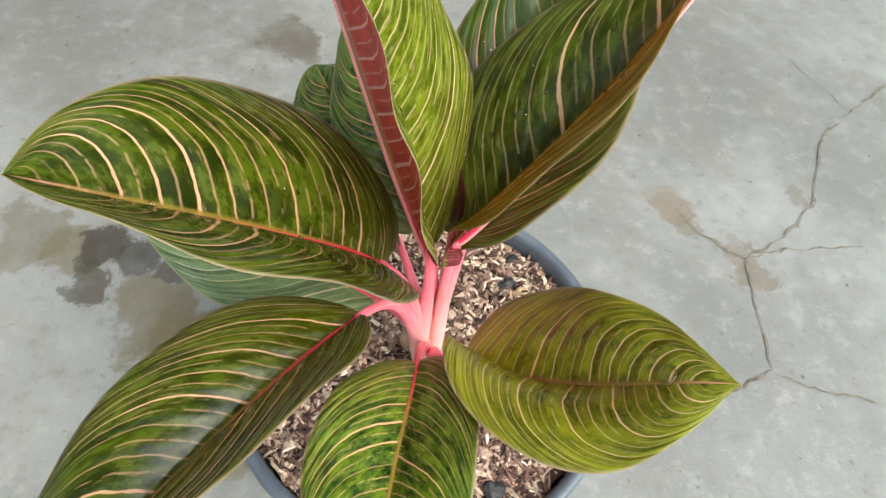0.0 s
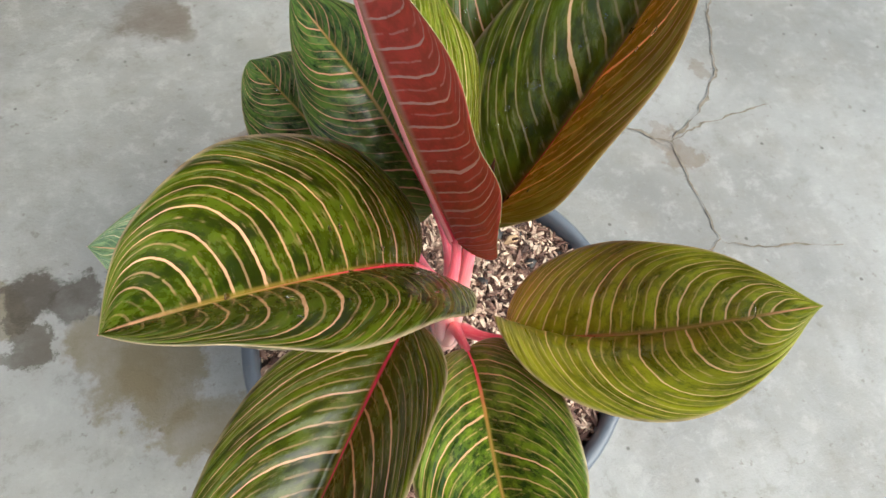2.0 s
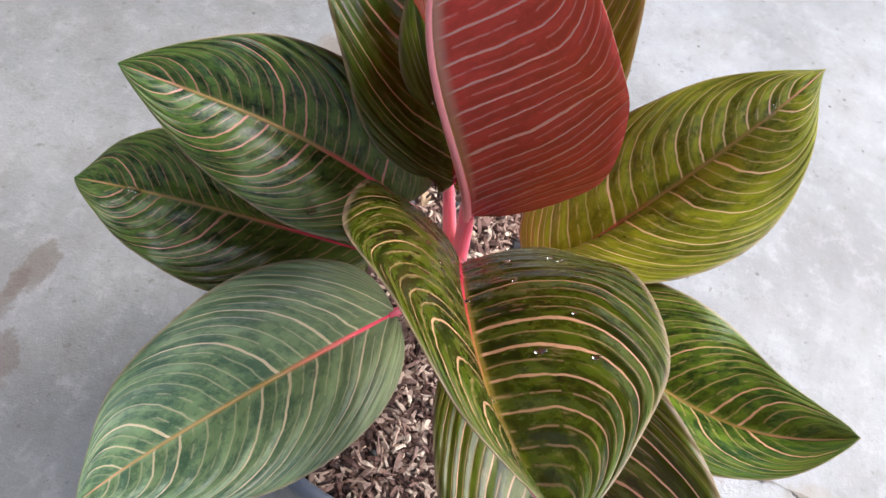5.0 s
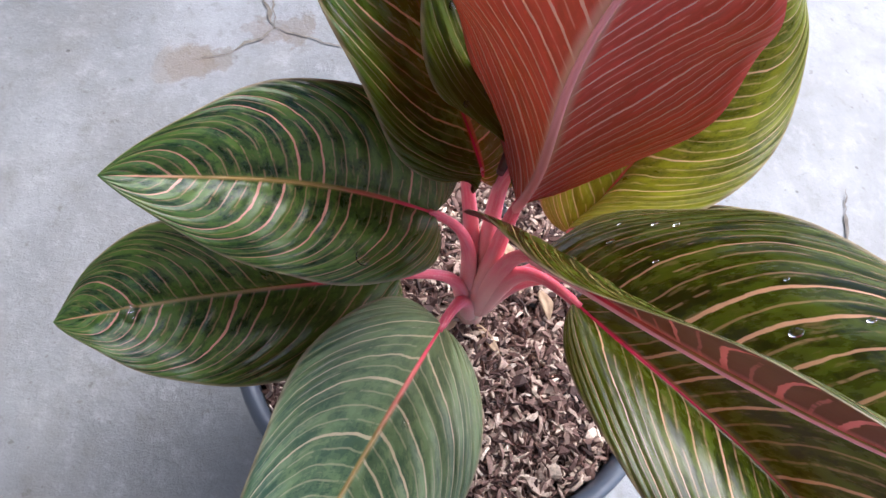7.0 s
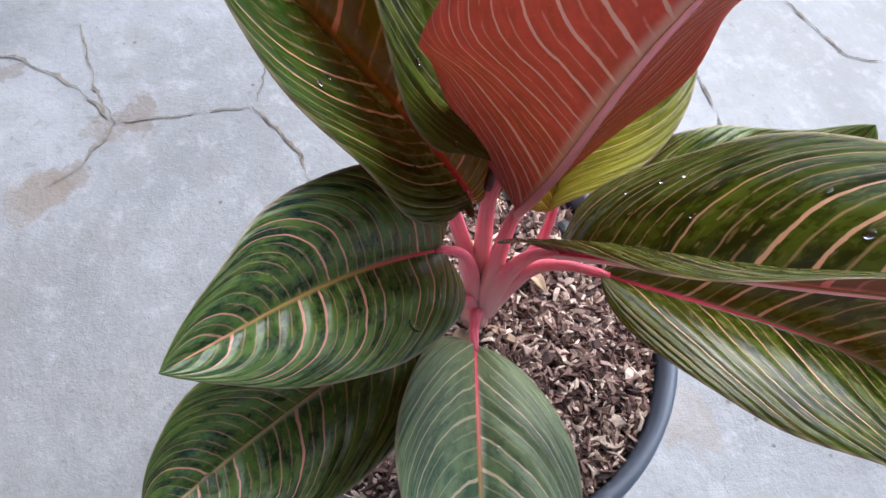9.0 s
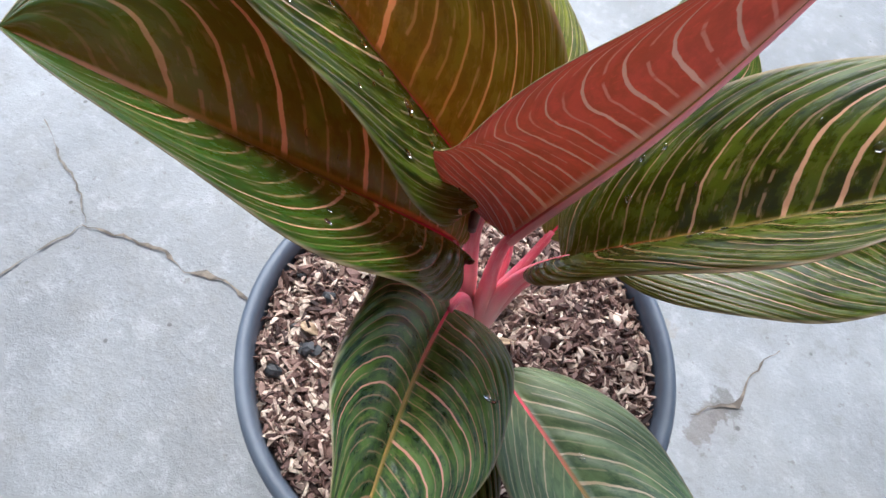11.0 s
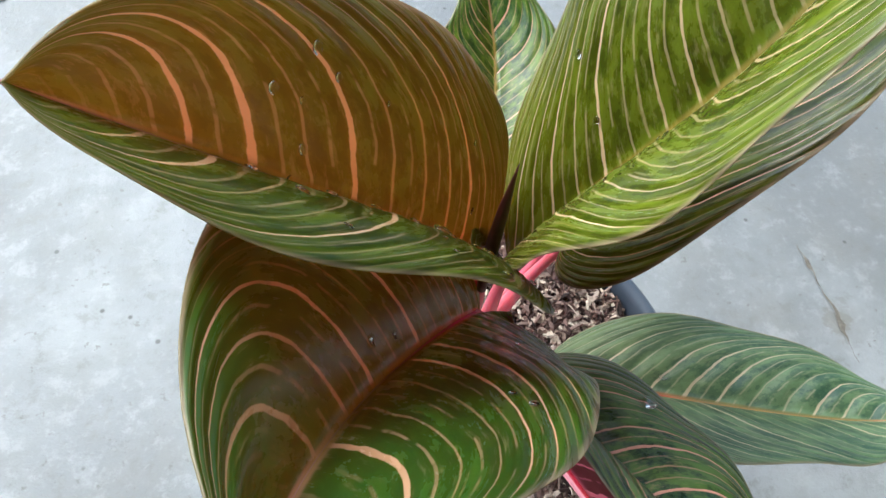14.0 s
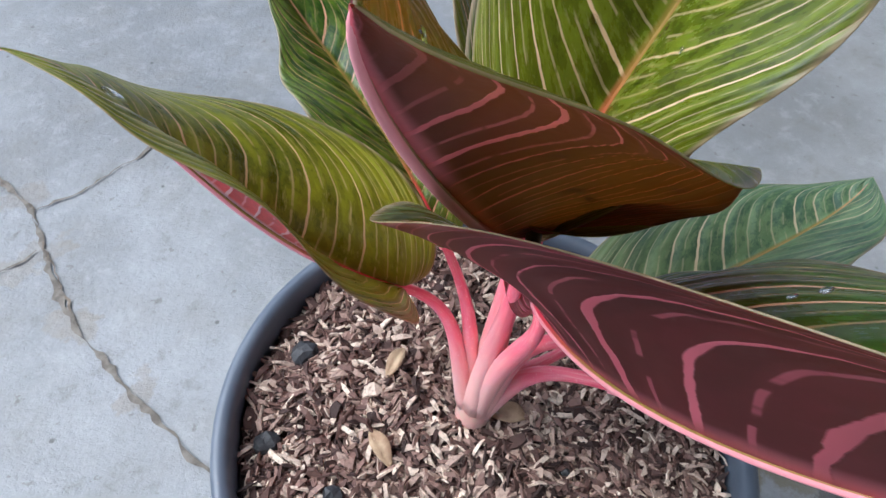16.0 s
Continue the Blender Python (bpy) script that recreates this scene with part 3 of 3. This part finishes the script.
def build_scrap(x, y, length, width, turn, label):
    """A curled dry flake, thick at the middle."""
    verts, faces = [], []
    k = 12
    for i in range(k + 1):
        s = i / k
        w = width * (math.sin(math.pi * min(0.98, max(0.03, s))) ** 0.7)
        z = 0.006 + 0.35 * width * math.sin(3.0 * s) + 0.0015 * noise.noise((s * 3, x * 90, y * 90))
        for side in (-1, -0.35, 0.35, 1):
            verts.append(((s - 0.5) * length, side * w / 2, z + 0.25 * w * side * side))
    low = len(verts)
    verts += [(a, b, h - 0.0009) for a, b, h in verts]
    for i in range(k):
        for j in range(3):
            a = i * 4 + j
            faces += [(a, a + 4, a + 5, a + 1), (low + a + 1, low + a + 5, low + a + 4, low + a)]
        for j, q in ((0, 0), (3, 1)):
            a = i * 4 + j
            f = (a, low + a, low + a + 4, a + 4)
            faces.append(f[::-1] if q else f)
    ob = new("dry_flake", mesh_from("dry_flake", verts, faces, [SHEATH]))
    ob.matrix_world = pose(x, y, soil_height(x, y) - 0.001, 0, 0, turn)
    return tagged(ob, label, "dry flake", "dry flakes on the soil")


build_scrap(-0.013, -0.019, 0.022, 0.005, 40, "curled pale straw-coloured flake among the husks")
build_scrap(0.043, -0.024, 0.020, 0.008, 75, "broad tan husk flake lying on the mulch")
build_scrap(0.011, -0.049, 0.018, 0.007, 20, "tan wood shred lying on the mulch")
build_scrap(-0.009, 0.006, 0.016, 0.010, 130, "dry brown leaf sheath beside the stem")
build_scrap(0.070, 0.046, 0.012, 0.006, 10, "pale whitish chip lying on the mulch")


# ---- the plant ----
plant = tagged(new("potted_plant"), "pink-stemmed plant with broad green leaves and salmon veins", "plant")
plant.location = STEM_AT
bpy.context.view_layer.update()
INTO_PLANT = Matrix.Translation(-STEM_AT)


def blade(rib, roll, fold, width, skew, swell, lobe, s, u):
    """Points and normals of a leaf blade at s along the midrib and u across (-1 right edge, 1 left edge)."""
    b, m1, m2, tip = (np.array(q) for q in rib)
    s, u = np.asarray(s, float)[..., None], np.asarray(u, float)[..., None]
    mid = (1 - s) ** 3 * b + 3 * s * (1 - s) ** 2 * m1 + 3 * s * s * (1 - s) * m2 + s ** 3 * tip
    t = (1 - s) ** 2 * (m1 - b) + 2 * s * (1 - s) * (m2 - m1) + s * s * (tip - m2)
    t = t / np.linalg.norm(t, axis=-1, keepdims=True)
    ch = tip - b
    lf = np.array([-ch[1], ch[0], 0.0])
    lf = lf / np.linalg.norm(lf)
    left = lf - t * (t @ lf)[..., None]
    left = left / np.linalg.norm(left, axis=-1, keepdims=True)
    n = np.cross(t, left)
    rho = roll[0] + roll[1] * s + roll[2] * s * s
    l2 = np.cos(rho) * left + np.sin(rho) * n
    n2 = np.cross(t, l2)
    a, e = swell
    top = a / (a + e)
    shape = np.maximum(s, 1e-9) ** a * np.maximum(1 - s, 1e-9) ** e / (top ** a * (1 - top) ** e)
    on_left = u >= 0
    half = width * np.where(on_left, 1 + skew, 1 - skew) * shape
    angle = np.where(on_left, fold[0] + fold[1] * s, fold[2] + fold[3] * s)
    out = np.where(on_left, np.cos(angle), -np.cos(angle)) * l2 + np.sin(angle) * n2
    up = np.where(on_left, -np.sin(angle), np.sin(angle)) * l2 + np.cos(angle) * n2
    au = np.abs(u)
    back = lobe * np.linalg.norm(ch) * shape * (1 - s) ** 3 * au ** 1.3
    # gently domed halves, quilted between the side veins
    dome = 0.20 * half * au * (1 - au) * 1.6
    swing = s + 0.30 - 0.15 * au - 0.22 * au ** 4
    quilt = 0.00022 * np.cos(2 * np.pi * 15.0 * np.maximum(swing, 0.001) ** 0.85) * np.sin(np.pi * np.minimum(au * 1.02, 1)) * np.minimum(1, half / 0.02)
    wave = 0.0016 * np.sin(s * 17 + np.where(on_left, 0.0, 1.9) + 40 * skew) * au ** 2 * np.minimum(1, half / 0.02)
    return mid + half * au * out - back * t + (dome + quilt + wave) * up, up, mid, n2


BLADES = []


def add_leaf(tone, label, rib, roll, fold, width, skew, swell, lobe):
    ns, nu = 96, 14
    sv = np.linspace(0, 1, ns + 1)
    sv = 0.55 * sv + 0.45 * sv ** 1.7
    uv = np.concatenate([-np.linspace(1, 0, nu + 1)[:-1] ** 0.9, [0.0], np.linspace(0, 1, nu + 1)[1:] ** 0.9])
    s, u = np.meshgrid(sv, uv, indexing="ij")
    shape = (rib, roll, fold, width, skew, swell, lobe)
    BLADES.append(shape)
    pts, up, mid, n2 = blade(*shape, s, u)
    w = len(uv)
    thick = 0.0005 * np.minimum(1, 1.2 - np.abs(u))[..., None] + 0.00012
    top = (pts + up * thick / 2).reshape(-1, 3)
    low = (pts - up * thick / 2).reshape(-1, 3)
    count = len(top)
    verts = np.concatenate([top, low])
    coords = np.stack([s.ravel(), u.ravel()], 1)
    coords = np.concatenate([coords, coords])
    faces, picks = [], []
    for i in range(ns):
        for j in range(w - 1):
            q = (i * w + j, (i + 1) * w + j, (i + 1) * w + j + 1, i * w + j + 1)
            faces.append(q)
            picks.append(0)
            faces.append(tuple(count + k for k in q[::-1]))
            picks.append(1)
        for j, flip in ((0, False), (w - 1, True)):
            q = (i * w + j, count + i * w + j, count + (i + 1) * w + j, (i + 1) * w + j)
            faces.append(q[::-1] if flip else q)
            picks.append(0)
    verts = [INTO_PLANT @ Vector(v) for v in verts]
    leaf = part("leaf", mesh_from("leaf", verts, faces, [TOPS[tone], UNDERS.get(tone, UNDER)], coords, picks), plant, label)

    # the midrib: a tapering cord, sunk into the blade and standing out below
    k = 40
    sr = np.linspace(0.0, 0.995, k)
    _, _, centre, norm = blade(*shape, sr, np.zeros(k))
    rad = [float(q) for q in 0.0022 * (1 - sr) ** 0.9 + 0.0003]
    verts, faces, coords = [], [], []
    sides = 10
    nxt = np.gradient(centre, axis=0)
    for i in range(k):
        t = Vector(nxt[i]).normalized()
        nn = Vector(norm[i]).normalized()
        ll = nn.cross(t)
        c = Vector(centre[i]) - nn * (rad[i] * 0.5 - 0.0002)
        for q in range(sides):
            a = 2 * math.pi * q / sides
            verts.append(INTO_PLANT @ (c + rad[i] * (math.cos(a) * ll * 0.75 + math.sin(a) * nn * 0.85)))
            coords.append((sr[i], 0.0 if math.sin(a) > 0.45 else 1.0))
    for i in range(k - 1):
        for q in range(sides):
            r = (q + 1) % sides
            faces.append((i * sides + q, (i + 1) * sides + q, (i + 1) * sides + r, i * sides + r))
    part("midrib", mesh_from("midrib", verts, faces, [RIBS.get(tone, RIB)], coords), leaf, "pink to salmon midrib")

    # the leaf stalk, from the stem up into the midrib
    base, first = Vector(rib[0]), Vector(rib[1])
    grow = (first - base).normalized()
    way = Vector((base.x - STEM_AT.x, base.y - STEM_AT.y, 0))
    reach = way.length
    way = way.normalized() if reach > 1e-4 else Vector((1, 0, 0))
    rise = base.z - SOIL_TOP
    foot = STEM_AT + way * 0.004 + Vector((0, 0, 0.004 + 0.12 * rise))
    line = bezier(foot, foot + Vector((0, 0, 0.55 * rise)) + way * 0.25 * reach, base - grow * min(0.03, 0.45 * reach + 0.012), base + grow * 0.004, 22)
    radii = [0.0038 * (1 - i / 21) ** 1.5 + 0.0023 for i in range(22)]
    v, f, c = tube(line, radii, 12, 0.8)
    part("petiole", mesh_from("petiole", [INTO_PLANT @ p for p in v], f, [PETIOLE], c), leaf, "fleshy bright pink leaf stalk")
    return leaf


add_leaf("leaf_upright", "tall upright leaf with a brick-red underside and pink veins",
         rib=((-0.0052, -0.0048, 0.3199), (-0.0300, -0.0053, 0.3963), (-0.0400, 0.0205, 0.4256), (-0.0530, -0.0026, 0.4896)),
         roll=(-0.2659, 0.2246, 0.0836), fold=(0.5991, -0.1119, 0.6698, -0.2237),
         width=0.0494, skew=0.011, swell=(0.426, 0.607), lobe=-0.151)
add_leaf("leaf_brown", "upright olive brown leaf with a red underside",
         rib=((0.0074, -0.0041, 0.3289), (0.0070, -0.0126, 0.3262), (0.0926, 0.0290, 0.4446), (0.0932, 0.0347, 0.4553)),
         roll=(-0.4912, 1.1979, -1.5563), fold=(0.6041, 0.1516, 0.9138, -0.5117),
         width=0.0509, skew=-0.037, swell=(0.618, 1.015), lobe=-0.245)
add_leaf("leaf_mid", "wide olive green leaf with salmon veins, rising and folded along its midrib",
         rib=((-0.0263, -0.0120, 0.3192), (-0.0441, -0.0165, 0.3459), (-0.1125, -0.0487, 0.4116), (-0.1218, -0.0630, 0.4379)),
         roll=(-0.2597, 0.4665, -0.5126), fold=(0.4524, 0.1908, 0.6465, -0.0619),
         width=0.0493, skew=-0.013, swell=(0.781, 0.889), lobe=0.208)
add_leaf("leaf_steep", "steep dark green leaf with crimson midrib and purplish underside",
         rib=((0.0113, 0.0124, 0.3171), (-0.0045, -0.0036, 0.3071), (0.0673, 0.0523, 0.3651), (0.0665, 0.0956, 0.4404)),
         roll=(-0.4450, 0.7867, -0.6095), fold=(0.3723, 0.2548, 0.6598, -0.1761),
         width=0.0524, skew=-0.040, swell=(1.104, 0.653), lobe=-0.070)
add_leaf("leaf_mid", "drooping olive green leaf with salmon veins and a glossy sheen",
         rib=((-0.0356, -0.0310, 0.3072), (-0.0818, -0.0759, 0.3196), (-0.1090, -0.1268, 0.3347), (-0.1867, -0.1725, 0.2669)),
         roll=(0.2343, 0.1017, 0.3498), fold=(0.6280, 0.0528, 0.4331, 0.2160),
         width=0.0476, skew=0.073, swell=(0.553, 0.857), lobe=-0.047)
add_leaf("leaf_olive", "yellowish olive leaf with pale salmon veins and a water drop",
         rib=((0.0143, -0.0427, 0.2737), (0.0657, -0.0754, 0.3116), (0.0644, -0.0886, 0.3701), (0.0890, -0.0976, 0.3816)),
         roll=(-0.5672, 2.3653, -1.8000), fold=(0.8868, -0.7054, 1.2142, -2.0684),
         width=0.0431, skew=-0.023, swell=(0.579, 1.172), lobe=0.144)
add_leaf("leaf_blotched", "blotched dark and light green leaf with salmon veins",
         rib=((-0.0088, -0.0421, 0.2785), (-0.0126, -0.0771, 0.3112), (-0.0359, -0.1294, 0.2869), (-0.0205, -0.1619, 0.3379)),
         roll=(0.1749, -0.3381, 0.3388), fold=(0.5114, -0.1473, 0.4119, 0.0671),
         width=0.0375, skew=-0.000, swell=(0.624, 0.730), lobe=-0.041)
add_leaf("leaf_dark", "dark green blotched leaf with salmon veins",
         rib=((-0.0025, 0.0256, 0.3005), (-0.0172, 0.0721, 0.3382), (-0.0280, 0.0912, 0.3443), (-0.0447, 0.1257, 0.3606)),
         roll=(-0.4640, -0.0443, -0.0556), fold=(0.3610, -0.2952, 0.6198, -0.2396),
         width=0.0367, skew=-0.032, swell=(0.500, 0.902), lobe=0.142)
add_leaf("leaf_dark", "low dark green leaf with reddish veins and a water drop",
         rib=((-0.0155, 0.0357, 0.2655), (-0.0443, 0.1175, 0.2808), (-0.0610, 0.1307, 0.2974), (-0.0690, 0.1533, 0.2969)),
         roll=(-0.8166, 0.4988, 0.4481), fold=(0.4267, -0.2336, 0.8859, -0.5142),
         width=0.0392, skew=-0.024, swell=(0.391, 0.935), lobe=0.076)
add_leaf("leaf_sky_sheen", "low green leaf with a pale greyish sky sheen put into its colour",
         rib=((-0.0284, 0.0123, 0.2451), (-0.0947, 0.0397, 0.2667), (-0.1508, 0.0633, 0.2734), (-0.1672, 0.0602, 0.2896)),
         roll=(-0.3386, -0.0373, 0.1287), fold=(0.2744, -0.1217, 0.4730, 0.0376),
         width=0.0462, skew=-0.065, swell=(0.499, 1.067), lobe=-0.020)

line = bezier(STEM_AT + Vector((0, 0, -0.012)), STEM_AT + Vector((0, 0, 0.005)), STEM_AT + Vector((-0.001, 0.002, 0.02)), STEM_AT + Vector((-0.002, 0.003, 0.04)), 12)
v, f, c = tube(line, [0.0085, 0.0088, 0.0086, 0.0084, 0.0082, 0.008, 0.0078, 0.0074, 0.007, 0.0065, 0.006, 0.005], 16)
part("stem", mesh_from("stem", [INTO_PLANT @ p for p in v], f, [STEM], c), plant, "short pale pinkish stem")

# the rolled new leaf between the upright ones, their shade painted into its crimson
line = bezier((0.0075, 0.003, 0.322), (0.0085, 0.003, 0.340), (0.0065, -0.001, 0.360), (0.0035, -0.0055, 0.380), 16)
v, f, c = tube(line, [0.0017 + 0.0006 * math.sin(math.pi * min(1, i / 11)) if i < 11 else 0.0017 * (15.3 - i) / 4.3 for i in range(16)], 10)
part("new_leaf", mesh_from("new_leaf", [INTO_PLANT @ p for p in v], f, [SPEAR], c), plant, "tightly rolled crimson new leaf, its shade put into the colour")


# ---- water drops on the leaves ----
def add_drop(which, s, u, size):
    p, up, _, _ = blade(*BLADES[which], np.array([s]), np.array([u]))
    up = Vector(up[0]).normalized()
    bm = bmesh.new()
    bmesh.ops.create_icosphere(bm, subdivisions=3, radius=1.0)
    for q in bm.verts:
        q.co.z = q.co.z * 0.42 if q.co.z > 0 else q.co.z * 0.08
        q.co *= size * (1 + 0.12 * noise.noise(q.co * 1.3 + Vector((s * 9, u * 5, 0))))
    me = bpy.data.meshes.new("water_drop")
    bm.to_mesh(me)
    bm.free()
    me.polygons.foreach_set("use_smooth", np.full(len(me.polygons), True))
    me.materials.append(WATER)
    ob = new("water_drop", me)
    ob.matrix_world = Matrix.Translation(Vector(p[0]) + up * 0.0005) @ up.to_track_quat("Z", "Y").to_matrix().to_4x4()
    return tagged(ob, "clear water drop resting on a leaf", "water drop", "water drops")


drops = random.Random(5)
for which, s, u, size in ((5, 0.74, 0.12, 0.0042), (8, 0.68, 0.12, 0.004), (9, 0.25, 0.2, 0.002), (1, 0.45, 0.4, 0.0025), (7, 0.3, 0.75, 0.003)):
    add_drop(which, s, u, size)
for k in range(60):
    add_drop((1, 1, 2, 1, 2, 3, 0, 1)[k % 8], drops.uniform(0.2, 0.7), drops.uniform(-0.7, 0.8), drops.uniform(0.0007, 0.0016))
